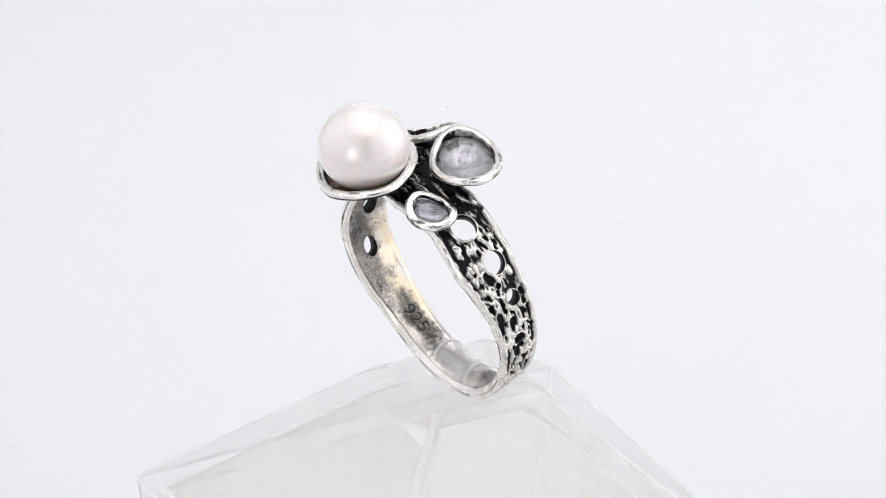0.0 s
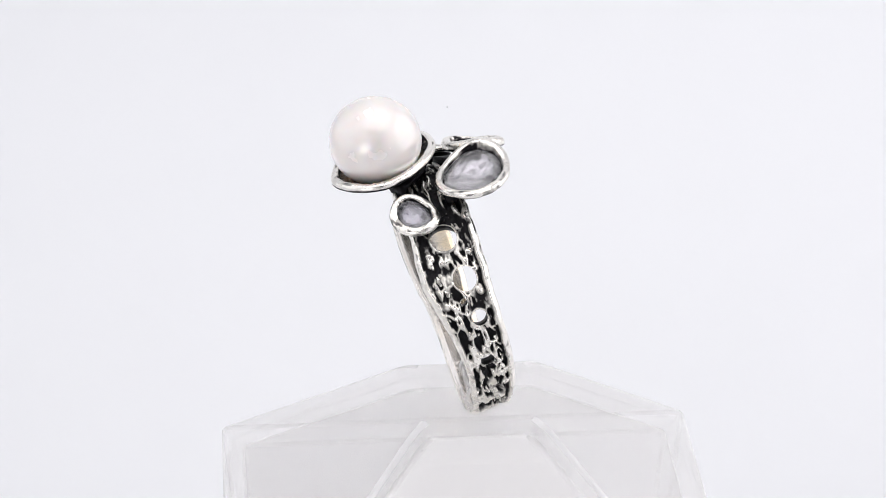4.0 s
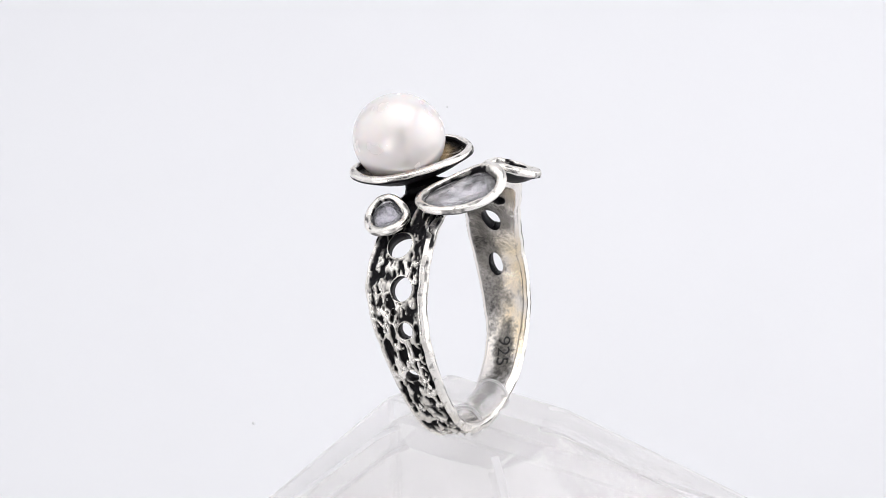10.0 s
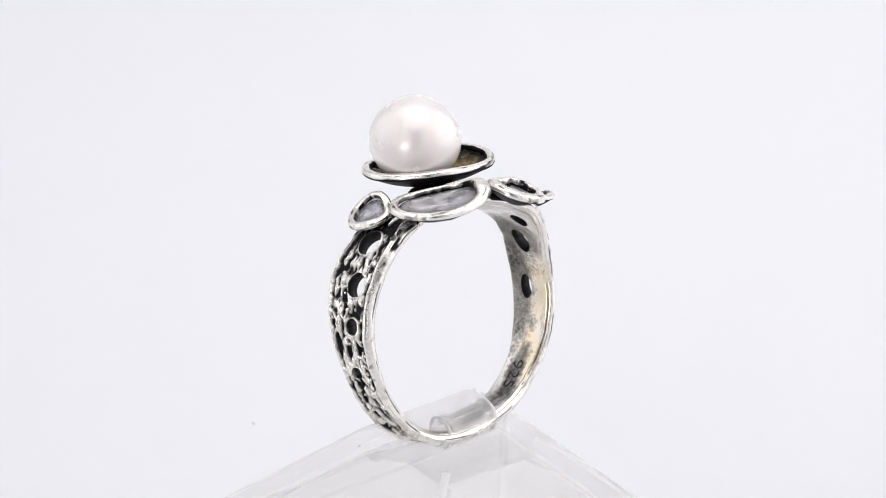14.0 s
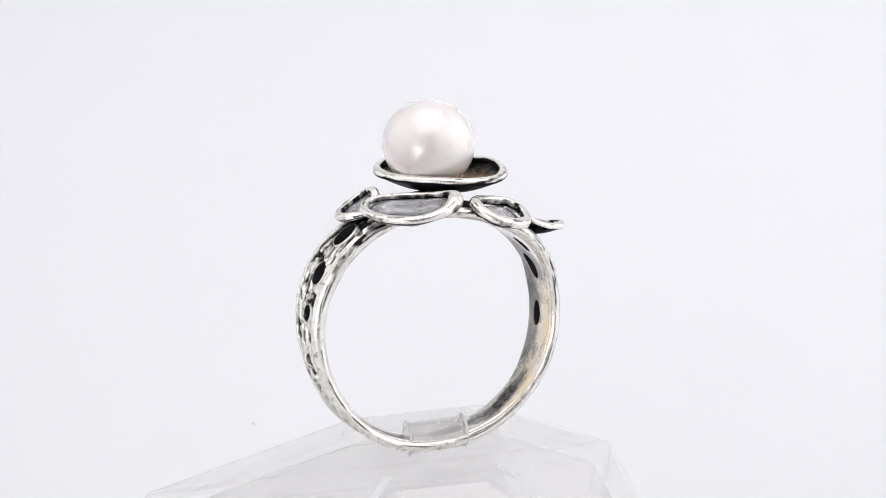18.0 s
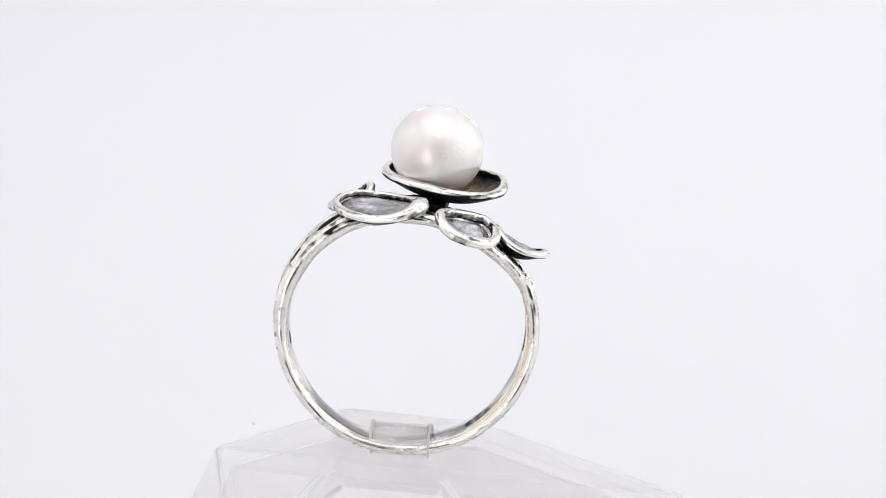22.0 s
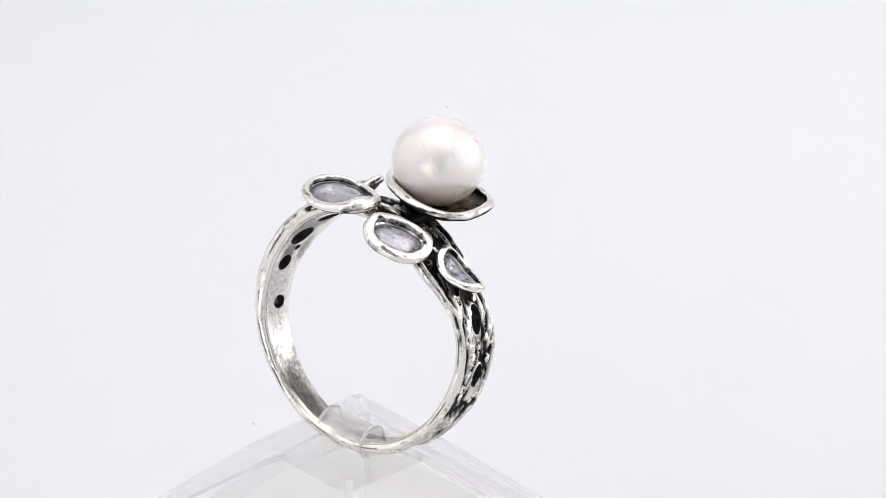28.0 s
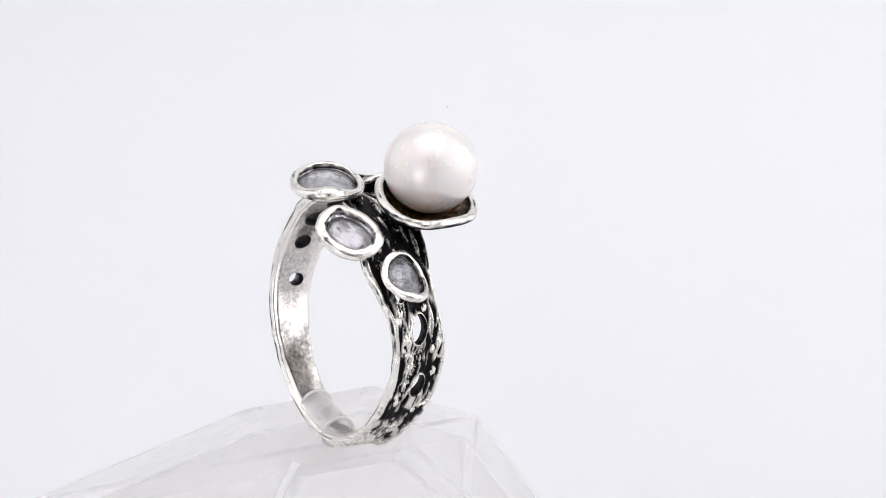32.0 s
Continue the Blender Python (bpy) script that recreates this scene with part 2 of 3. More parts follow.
# the band's two edges across it, by the angle round the ring: degrees, lower edge, upper edge
EDGES = [(-90, -2.45, 0.70), (-62, -2.5, 0.55), (-43, -2.35, 0.85), (-25, -2.15, 1.25), (-8, -2.1, 1.5), (8, -2.35, 1.6), (23, -2.75, 1.75),
         (36, -3.0, 2.0), (48, -2.75, 2.2), (60, -2.4, 2.4), (90, -2.2, 2.9), (114, -1.6, 4.2), (133, -1.1, 4.9),
         (146, -1.0, 4.2), (158, -1.5, 3.2), (170, -2.0, 2.5), (183, -2.15, 2.1), (197, -2.15, 2.0), (211, -2.0, 1.85), (222, -1.85, 1.6), (240, -2.0, 1.30), (270, -2.45, 0.70)]
# how far the ring is out of round: degrees, millimetres
ROUND = [(-90, 0.1), (-65, 0.25), (-30, 0.05), (20, 0.0), (60, -0.3), (90, -0.75), (125, -0.5), (160, 0.0), (210, 0.0), (270, 0.1)]

ring = new("ring")
LOCAL = pose(0, 0, 0, LEAN, 0, TURN)
FOOT = CENTRE + LOCAL.to_3x3() @ Vector((0, 0, -R_OUT + 0.2))
ring.matrix_world = Matrix.Translation(mm(*FOOT))
tagged(ring, "blackened silver ring with white pearl and grey stones, leaning in clip", "ring")
RING_INV = Matrix.Translation(-FOOT)          # millimetres from the axis to millimetres from the ring's foot


def from_table(p):
    """Millimetres from the turning axis to the ring's own space in metres."""
    return (RING_INV @ Vector(p)) * MM


def on_band(angle, across, r):
    a = radians(angle)
    r += float(np.interp((angle + 90) % 360 - 90, [p[0] for p in ROUND], [p[1] for p in ROUND]))
    return (LOCAL.to_3x3() @ Vector((r * math.cos(a), across, r * math.sin(a))) + CENTRE - FOOT) * MM


def edge_at(angle):
    """Both edges at an angle, by a smooth curve through the table."""
    while angle < -90:
        angle += 360
    while angle >= 270:
        angle -= 360
    for i in range(len(EDGES) - 1):
        if EDGES[i][0] <= angle <= EDGES[i + 1][0]:
            break
    p1, p2 = EDGES[i], EDGES[i + 1]
    p0 = EDGES[i - 1] if i else (EDGES[-2][0] - 360, *EDGES[-2][1:])
    p3 = EDGES[i + 2] if i + 2 < len(EDGES) else (EDGES[1][0] + 360, *EDGES[1][1:])
    s = (angle - p1[0]) / (p2[0] - p1[0])
    out = []
    for k in (1, 2):
        m1 = (p2[k] - p0[k]) / (p2[0] - p0[0]) * (p2[0] - p1[0])
        m2 = (p3[k] - p1[k]) / (p3[0] - p1[0]) * (p2[0] - p1[0])
        out.append((2 * s**3 - 3 * s**2 + 1) * p1[k] + (s**3 - 2 * s**2 + s) * m1 + (-2 * s**3 + 3 * s**2) * p2[k] + (s**3 - s**2) * m2)
    return out


# holes through the band: degrees, across, half-lengths round and across in millimetres
HOLES = [(52.6, -0.2, 1.10, 1.02), (32.5, 0.1, 0.97, 0.90), (14.6, 0.08, 0.64, 0.60), (-6.8, -0.42, 0.50, 0.56), (23.2, -0.65, 0.25, 0.25),
         (145.0, 2.3, 0.95, 0.55), (161.5, 0.62, 1.2, 0.66), (187.6, -0.3, 1.0, 0.54)]


def hole_distance(angle, across):
    best, which = 9.0, None
    for h in HOLES:
        da = (angle - h[0] + 180) % 360 - 180
        x, y = radians(da) * R_OUT, across - h[1]
        d = math.hypot(x / h[2], y / h[3])
        if d < best:
            best, which = d, h
    return best, which


def relief_at(angle, across):
    """How far the casting stands out, 0 to 1: strands run along one shank, a ragged net covers the other."""
    x, y = radians(angle) * R_OUT, across
    strand = smoothstep(120, 170, angle) * (1 - smoothstep(262, 269, angle))
    p = Vector((x * (0.50 - 0.08 * strand), y * (1.16 + 0.60 * strand), 3.1))
    q = p + 0.85 * noise.noise_vector(p * 0.8) + 0.38 * noise.noise_vector(p * 2.4)
    near = noise.voronoi(q)[0]
    gulf = max(0.0, near[1] - near[0] + 0.16 * noise.noise(p * 2.1))
    ridge = max(0.0, 1.0 - (gulf / (0.31 - 0.03 * strand)) ** 1.6)
    lump = smoothstep(0.20, 0.50, noise.noise(Vector((x * 0.55, y * 0.75, 8.0)))) * (0.75 + 0.5 * noise.noise(p * 3.0))
    bend = 0.35 * noise.noise(Vector((x * 0.6, y * 0.8, 14.0)))
    streak = noise.noise(Vector((x * 0.85, (y + bend) * 3.4, 15.0))) + 0.45 * noise.noise(Vector((x * 2.0, (y + bend) * 6.5, 16.0)))
    lump = max(lump, 0.92 * smoothstep(0.22, 0.50, streak)) * (1 - 0.40 * strand)
    fine = 0.11 * noise.noise(p * 3.0) + 0.03 * noise.noise(p * 7.0)
    gap = smoothstep(-0.45, 0.12, noise.noise(Vector((x * 0.45 + 5, y * 0.6, 1.0))))
    return min(1.0, max(0.0, max(ridge * (0.30 + 0.70 * gap), lump) + fine))


# grey bloom and painted dark reflections inside the band: degrees, across, spread round and across, strength
BLOOM_REFLECTIONS = [(2, 0.2, 34, 2.4, 0.52), (-54, -0.2, 26, 2.6, 0.84), (24, -1.6, 12, 0.9, 0.66), (22, 0.3, 14, 1.0, 0.85), (160, 1.3, 20, 1.6, 0.74), (43, 0.5, 20, 2.4, 0.90), (62, -0.5, 16, 2.0, 0.80), (154, 0.0, 24, 2.2, 0.82),
         (178, -0.9, 26, 1.9, 0.84), (202, -1.2, 22, 1.9, 0.74), (234, -0.15, 24, 1.1, 0.94), (205, 1.5, 14, 0.4, 0.45), (262, -0.7, 22, 1.15, 0.80), (120, 1.0, 20, 2.6, 0.62), (75, 0, 16, 2.2, 0.60)]


def inner_shine(angle, across):
    dark = 0.0
    for a, w, sa, sw, k in BLOOM_REFLECTIONS:
        da = (angle - a + 180) % 360 - 180
        wob = 1 + 0.45 * noise.noise(Vector((angle * 0.12, across * 0.9, a))) + 0.25 * noise.noise(Vector((angle * 0.5, across * 2.5, a)))
        dark = max(dark, k * smoothstep(1.5, 0.3, math.hypot(da / sa, (across - w) / sw) * wob) if k else 0)
    return 0.96 - dark


def band():
    na, nw = 1080, 60
    co, val = {}, {}
    keep = {}
    for i in range(na):
        base = -90 + 360 * i / na
        lo, hi = edge_at(base)
        lo += 0.07 * noise.noise(Vector((base * 0.16, 0, 4)))
        hi += 0.07 * noise.noise(Vector((base * 0.16, 3, 4)))
        for k in range(nw + 1):
            s = k / nw
            angle, across = base, lo + (hi - lo) * s
            d, h = hole_distance(angle, across)
            keep[i, k] = d
            if 0.0 < d < 1.0:
                # draw to the hole's rim
                da = (angle - h[0] + 180) % 360 - 180
                angle, across = h[0] + da / d, h[1] + (across - h[1]) / d
            side = max(0.0, min(across - lo, hi - across))
            wide = 0.14 * smoothstep(-60, -20, angle) * (1 - smoothstep(60, 80, angle)) * (hi - across < across - lo)
            rail = 1.0 - smoothstep(0.16 + wide, 0.46 + wide, side + 0.10 * noise.noise(Vector((angle * 0.13, s * 3, 9))))
            collar = 1.0 - smoothstep(1.05, 1.32, d if d > 1 else 1.0)
            rel = relief_at(angle, across)
            head = max(0.40 * smoothstep(36, 50, angle), smoothstep(54, 66, angle)) * (1 - smoothstep(134, 160, angle))
            scrawl = 1 - smoothstep(0.0, 0.07, abs(noise.noise(Vector((angle * 0.42, across * 2.3, 6.0)))))
            scrawl *= smoothstep(-0.05, 0.3, noise.noise(Vector((angle * 0.11, across * 0.9, 12.0))))
            stria = 0.85 * smoothstep(0.10, 0.32, noise.noise(Vector((angle * 0.07, across * 2.6 + 0.4 * noise.noise(Vector((angle * 0.1, across, 3))), 33.0))))
            rel = max(rel * (1 - 0.8 * head), 0.8 * scrawl * head, stria * head)
            groove = smoothstep(0.30, 0.50, side) * (1 - smoothstep(0.55, 0.85, side)) * smoothstep(-0.3, 0.2, noise.noise(Vector((angle * 0.12, s * 2, 17))))
            rel *= 1 - 0.6 * groove
            flat = max(rail, 0.8 * collar)
            out = max(rel, flat)
            wob = 0.06 * noise.noise(Vector((angle * 0.05, s * 1.5, 2)))
            roll = 0.22 * (1 - smoothstep(0.0, 0.30, side)) ** 2
            full = 0.26 * smoothstep(-12, 12, angle) * (1 - smoothstep(58, 72, angle))
            r = R_OUT + full - 0.48 + 0.50 * out + wob - roll
            inner = R_IN + 0.25 * (1 - smoothstep(0.0, 0.45, side)) ** 2 + 0.04 * noise.noise(Vector((angle * 0.06, s * 2, 5)))
            ia, iw = angle, across
            if 0.0 < d < 1.9:
                # the hole opens a little towards the inside
                wider = 1.22 if h[0] < 100 else 1.10
                grow = wider if d < 1.0 else (wider + (d - 1.0) * (1.9 - wider) / 0.90) / d
                ia, iw = h[0] + ((angle - h[0] + 180) % 360 - 180) * grow, h[1] + (across - h[1]) * grow
            co[i, k] = (on_band(angle, across, r), on_band(ia, iw, inner))
            pit = smoothstep(0.18, 0.42, noise.noise(Vector((angle * 0.17, across * 1.2, 21.0))))
            worn_edge = 0.24 * noise.noise(Vector((angle * 0.11, across, 52.0))) + 0.18 * noise.noise(Vector((angle * 0.9, across, 53.0))) if k in (0, nw) else 0.0
            wall = 0.55 if 0.0 < keep[i, k] < 1.0 else 1.0
            val[i, k] = (wall * (0.12 + 0.88 * out - max(0.0, worn_edge) - 0.32 * pit * rail - 0.42 * head * rail * smoothstep(-0.2, 0.2, noise.noise(Vector((angle * 0.05, across * 3.0, 41.0))))), wall * max(inner_shine(angle, across), 0.96 * (1 - smoothstep(0.10, 0.34, side))))
    verts, vals, heat, index = [], [], [], {}

    def vert(i, k, layer):
        key = (i % na, k, layer)
        if key not in index:
            index[key] = len(verts)
            verts.append(co[i % na, k][layer])
            vals.append(val[i % na, k][layer])
            angle = -90 + 360 * (i % na) / na
            heat.append(smoothstep(162, 184, angle) * (1 - smoothstep(232, 250, angle)) * (0.25 + 0.75 * smoothstep(0.18, 0.60, k / nw)))
        return index[key]

    sides = {}

    def flank(i, k):
        """The rounded side of the band at one place, from its outer to its inner edge: bright metal with a broken black line along it."""
        key = (i % na, k)
        if key not in sides:
            top, low = co[key]
            out = LOCAL.to_3x3() @ Vector((0, -1 if k == 0 else 1, 0)) * MM
            angle = -90 + 360 * key[0] / na
            column = []
            for s in (0.0, 0.16, 0.36, 0.46, 0.54, 0.76, 1.0):
                wave = 0.30 * noise.noise(Vector((angle * 0.035, k, 61.0)))
                cut = math.exp(-(((s - 0.5 - 0.06 * wave) / 0.06) ** 2)) * smoothstep(-0.25, 0.25, noise.noise(Vector((angle * 0.06, k, 62.0))))
                column.append(len(verts))
                verts.append(top.lerp(low, s) + out * (0.17 * math.sin(math.pi * s) - 0.05 * cut))
                worn = 0.30 * max(0.0, noise.noise(Vector((angle * 0.10, s * 2.0, 63.0 + k)))) + 0.20 * max(0.0, noise.noise(Vector((angle * 0.5, s * 4.0, 64.0 + k))))
                scar = 0.0
                if k == nw:
                    # next to the head the casting's black texture runs over the edge
                    scar = max(smoothstep(24, 44, angle) * (1 - smoothstep(64, 76, angle)), 0.9 * smoothstep(132, 146, angle) * (1 - smoothstep(164, 180, angle)))
                    scar *= (1 - smoothstep(0.16, 0.46, s + 0.25 * noise.noise(Vector((angle * 0.22, 0.0, 66.0))))) * smoothstep(-0.60, 0.30, noise.noise(Vector((angle * 0.12, s * 1.2, 65.0))))
                vals.append(0.92 - 0.62 * cut - worn - 0.42 * scar)
                heat.append(0.0)
            sides[key] = column
        return sides[key]

    def solid(i, k):
        if not 0 <= k < nw:
            return False
        return not all(keep[a % na, b] < 1.0 for a, b in ((i, k), (i + 1, k), (i, k + 1), (i + 1, k + 1)))

    faces, marks = [], []
    for i in range(na):
        for k in range(nw):
            if not solid(i, k):
                continue
            a, b, c, d = (i, k), (i + 1, k), (i + 1, k + 1), (i, k + 1)
            faces.append(tuple(vert(*p, 0) for p in (a, b, c, d)))
            faces.append(tuple(vert(*p, 1) for p in (d, c, b, a)))
            marks += [0, 1]
            for p, q, n in ((a, b, (i, k - 1)), (b, c, (i + 1, k)), (c, d, (i, k + 1)), (d, a, (i - 1, k))):
                if not solid(n[0] % na, n[1]):
                    if n[1] in (-1, nw):
                        column_p, column_q = flank(*p), flank(*q)
                        for u in range(len(column_p) - 1):
                            faces.append((column_q[u], column_p[u], column_p[u + 1], column_q[u + 1]))
                            marks.append(2)
                    else:
                        faces.append((vert(*q, 0), vert(*p, 0), vert(*p, 1), vert(*q, 1)))
                        marks.append(0)
    ob = mesh_object("band", verts, faces, SILVER_BAND, ring, values=vals, label="pierced and textured band of blackened silver", second=SILVER_INSIDE, marks=marks)
    ob.data.materials.append(SILVER_EDGE)
    ob.data.attributes.new("warmth", "FLOAT", "POINT").data.foreach_set("value", np.asarray(heat, dtype=np.float32))
    return ob


band()


def basis(normal, along):
    z = Vector(normal).normalized()
    x = Vector(along)
    x = (x - z * x.dot(z)).normalized()
    return x, z.cross(x), z


SEATS = []


def setting(name, centre, normal, along, long, short, tube, depth, seed, stone_drop, label, stone_label, gem=None, seat=0.88, flash=0.0, pear=0.0, curl=0.0, pan=8, fold=0.0, warp=(0, 0, 0, 0)):
    """A hand-made bezel: a rolled wire rim round an uneven oval, a dished bowl under it and, where asked, a stone in it."""
    SEATS.append((centre, normal, depth))
    x, y, z = basis(normal, along)
    c = Vector(centre)
    na, nt = 132, 16

    def outline(a, scale=1.0):
        wave = 1 + 0.03 * noise.noise(Vector((math.cos(a) * 1.3, math.sin(a) * 1.3, seed))) + 0.008 * noise.noise(Vector((math.cos(a) * 4, math.sin(a) * 4, seed)))
        px, py = long * math.cos(a), short * math.sin(a) * (1 + pear * math.cos(a))
        lift = curl * math.cos(a) * abs(math.cos(a)) + warp[0] * math.cos(2 * a) + warp[1] * math.sin(2 * a) + warp[2] * math.cos(3 * a) + warp[3] * math.sin(3 * a)
        lift += 0.06 * noise.noise(Vector((math.cos(a) * 1.6, math.sin(a) * 1.6, seed + 5)))
        return px * wave * scale, py * wave * scale, lift * scale

    def spot(px, py, pz):
        return from_table(c + x * px + y * py + z * pz)

    verts, vals, faces = [], [], []
    for i in range(na):
        a = 2 * math.pi * i / na
        px, py, lift = outline(a)
        out = Vector((math.cos(a) / long, math.sin(a) / short, 0)).normalized()
        fat = fold * math.exp(-(((a - math.pi) / 0.55) ** 2))
        thick = tube * (1 + fat + 0.11 * noise.noise(Vector((math.cos(a) * 2.2, math.sin(a) * 2.2, seed + 9))))
        for k in range(nt):
            b = 2 * math.pi * k / nt
            dent = 1 + 0.025 * noise.noise(Vector((math.cos(a) * 5, math.sin(a) * 5, seed + b * 0.8))) + 0.005 * noise.noise(Vector((math.cos(a) * 16, math.sin(a) * 16, seed + b)))
            # a hammered lip: flattened on top, its outer side lower than its inner edge
            e, f = math.copysign(abs(math.cos(b)) ** 0.8, math.cos(b)) * thick * dent, math.copysign(abs(math.sin(b)) ** 0.8, math.sin(b)) * thick * 0.92 * dent
            f -= 0.20 * e
            if e < 0:
                # the edge pressed over the stone is ragged
                e *= 1 + 0.35 * max(0.0, noise.noise(Vector((math.cos(a) * 2.4, math.sin(a) * 2.4, seed + 30))) + 0.4 * noise.noise(Vector((math.cos(a) * 7, math.sin(a) * 7, seed + 30))))
            verts.append(spot(px + out.x * e, py + out.y * e, lift + f))
            # the wire's inner and lower flanks keep the black
            vals.append(0.26 + 0.64 * (smoothstep(-0.30, 0.35, math.sin(b) + 0.10 * math.cos(b)) if stone_drop is None else smoothstep(-0.60, 0.05, math.sin(b) + 0.30 * abs(math.cos(b)))) + (0.36 if stone_drop is None else 0.24) * noise.noise(Vector((math.cos(a) * 3.5, math.sin(a) * 3.5, seed + b * 0.7)))
                        + 0.12 * noise.noise(Vector((math.cos(a) * 9, math.sin(a) * 9, seed + b * 1.5)))
                        - 0.32 * smoothstep(0.62, 1.0, 0.28 * noise.noise(Vector((math.cos(a) * 4, math.sin(a) * 4, seed + 70))) - math.cos(b))
                        - 0.28 * smoothstep(0.14, 0.36, noise.noise(Vector((math.cos(a) * 1.5, math.sin(a) * 1.5, seed + math.cos(b) * 2.6 + 80)))))
    for i in range(na):
        for k in range(nt):
            faces.append((i * nt + k, ((i + 1) % na) * nt + k, ((i + 1) % na) * nt + (k + 1) % nt, i * nt + (k + 1) % nt))
    # bowl: two skins; under a stone the floor is scored along its length
    steps = 9 if stone_drop is None else 30
    for skin in (0, 1):
        base = len(verts)
        for j in range(steps + 1):
            s = 1 - j / steps
            for i in range(na):
                a = 2 * math.pi * i / na
                px, py, lift = outline(a, max(s, 0.02))
                drop = depth * (1 - s * s) + 0.32 if skin else depth * (1 - s ** pan)
                score = noise.noise(Vector((px * 0.55, py * 3.2 + 0.5 * noise.noise(Vector((px * 0.8, py, seed))), seed + 3)))
                score += 0.5 * noise.noise(Vector((px * 1.1, py * 8.0, seed + 4)))
                if stone_drop is not None and not skin:
                    drop -= 0.15 * score * (1 - s ** 4)
                    # a ragged wedge of the floor's tone is brightened as a painted highlight
                    wedge = 0.46 * short * (1 - abs(px / long - 0.08) / 0.62) + 0.16 * noise.noise(Vector((px * 3.2, py * 2.0, seed + 8)))
                    gleam = smoothstep(-0.02, 0.10, wedge - abs(py + 0.06 * short - 0.10 * px))
                    vals.append(0.52 + flash * gleam * (1 + 0.6 * score) + 0.50 * score * smoothstep(1.0, 0.8, s) - 0.08 * smoothstep(seat - 0.10, 0.95, s))
                else:
                    vals.append(0.30 + 0.30 * noise.noise(Vector((px * 1.4, py * 1.4, seed))) if skin else s)
                verts.append(spot(px, py, lift - drop - 0.02))
        for j in range(steps):
            for i in range(na):
                q = (base + j * na + i, base + j * na + (i + 1) % na, base + (j + 1) * na + (i + 1) % na, base + (j + 1) * na + i)
                faces.append(q if skin == 0 else q[::-1])
        faces.append(tuple(base + steps * na + i for i in (range(na) if skin == 0 else reversed(range(na)))))
    # the lining of an empty cup is black with tarnish, the floor under a stone dull
    marks = [1 if na * nt <= f < na * nt + steps * na + 1 else 0 for f in range(len(faces))]
    bezel = mesh_object(name, verts, faces, SILVER_RIM, ring, values=vals, label=label, second=LINING if stone_drop is None else FOIL, marks=marks)
    if stone_drop is None:
        return bezel
    verts, faces = [], []
    steps = 14
    for j in range(steps + 1):
        s = 1 - j / steps
        for i in range(na):
            a = 2 * math.pi * i / na
            px, py, lift = outline(a, max(s, 0.01) * seat)
            px2 = px + 0.05 * noise.noise(Vector((px, py, seed)))
            chip = 0.05 * noise.noise(Vector((px * 0.8, py * 0.8, seed + 2))) + 0.02 * noise.noise(Vector((px * 3, py * 5, seed + 6)))
            dome = 0.16 * long ** 0.5 * (1 - s ** 2.5)
            verts.append(spot(px2, py, lift - stone_drop + dome + chip))
    for j in range(steps):
        for i in range(na):
            faces.append((j * na + i, j * na + (i + 1) % na, (j + 1) * na + (i + 1) % na, (j + 1) * na + i))
    faces.append(tuple(steps * na + i for i in range(na)))
    lower = len(verts)
    for i in range(na):
        a = 2 * math.pi * i / na
        px, py, lift = outline(a, 0.62 * seat)
        verts.append(spot(px, py, lift - depth * 0.80))
    for i in range(na):
        faces.append((i, lower + i, lower + (i + 1) % na, (i + 1) % na))
    faces.append(tuple(lower + i for i in reversed(range(na))))
    mesh_object("stone", verts, faces, gem, bezel, label=stone_label)
    return bezel


setting("bezel", (2.5, -2.64, -3.44), (0.115, -0.406, 0.907), (0.917, -0.317, -0.24), 1.77, 1.53, 0.31, 0.70, 11.0, 0.16,
        "small rounded silver bezel", "cloudy grey stone", CLOUDY_STONE, seat=0.78, flash=0.95, pan=4, warp=(0.18, -0.08, 0.0, 0.05))
setting("bezel", (5.26, 2.33, -1.38), (-0.08, -0.063, 0.995), (0.12, -0.991, -0.044), 3.56, 2.58, 0.30, 1.0, 23.0, 0.18,
        "large oval silver bezel", "cloudy grey stone with pale streaks", MOONSTONE, flash=1.0, pan=5, curl=-0.3, fold=0.9, warp=(0.21, 0.03, 0.01, -0.05))
setting("bezel", (2.65, 8.82, -2.27), (-0.214, 0.319, 0.923), (0.836, -0.413, 0.362), 2.36, 2.01, 0.39, 0.80, 37.0, 0.34,
        "round silver bezel with a wide rim", "pale grey stone", MOONSTONE, seat=0.80, flash=0.7, pan=4, warp=(0.08, 0.0, -0.03, -0.07))
setting("bezel", (-1.89, 10.36, -5.09), (-0.57, 0.15, 0.808), (0.253, -0.946, 0.201), 2.17, 1.83, 0.26, 0.75, 41.0, 0.14,
        "drop-shaped silver bezel", "dark grey stone", DARK_STONE, seat=0.88, flash=0.8, pan=5, pear=0.12, fold=0.3, warp=(0.29, 0.17, 0.0, 0.03))
setting("pearl_cup", (-2.47, 2.68, -2.06), (-0.206, -0.059, 0.977), (0.05, -0.998, -0.045), 4.96, 3.75, 0.32, 1.35, 53.0, None,
        "open silver cup with a rolled rim", "", pan=2, warp=(0.03, 0.10, 0.08, -0.10))


def pearl():
    bm = bmesh.new()
    bmesh.ops.create_uvsphere(bm, u_segments=64, v_segments=40, radius=3.58 * MM)
    at = from_table((-2.72, 1.71, 0.0))
    for v in bm.verts:
        v.co = Vector((v.co.x * 1.02, v.co.y * 1.02, v.co.z * 0.975)) * (1 + 0.006 * noise.noise(v.co * 300)) + at
    return from_bmesh("pearl", bm, NACRE, ring, smooth=True, label="white freshwater pearl with a soft lustre")


pearl()


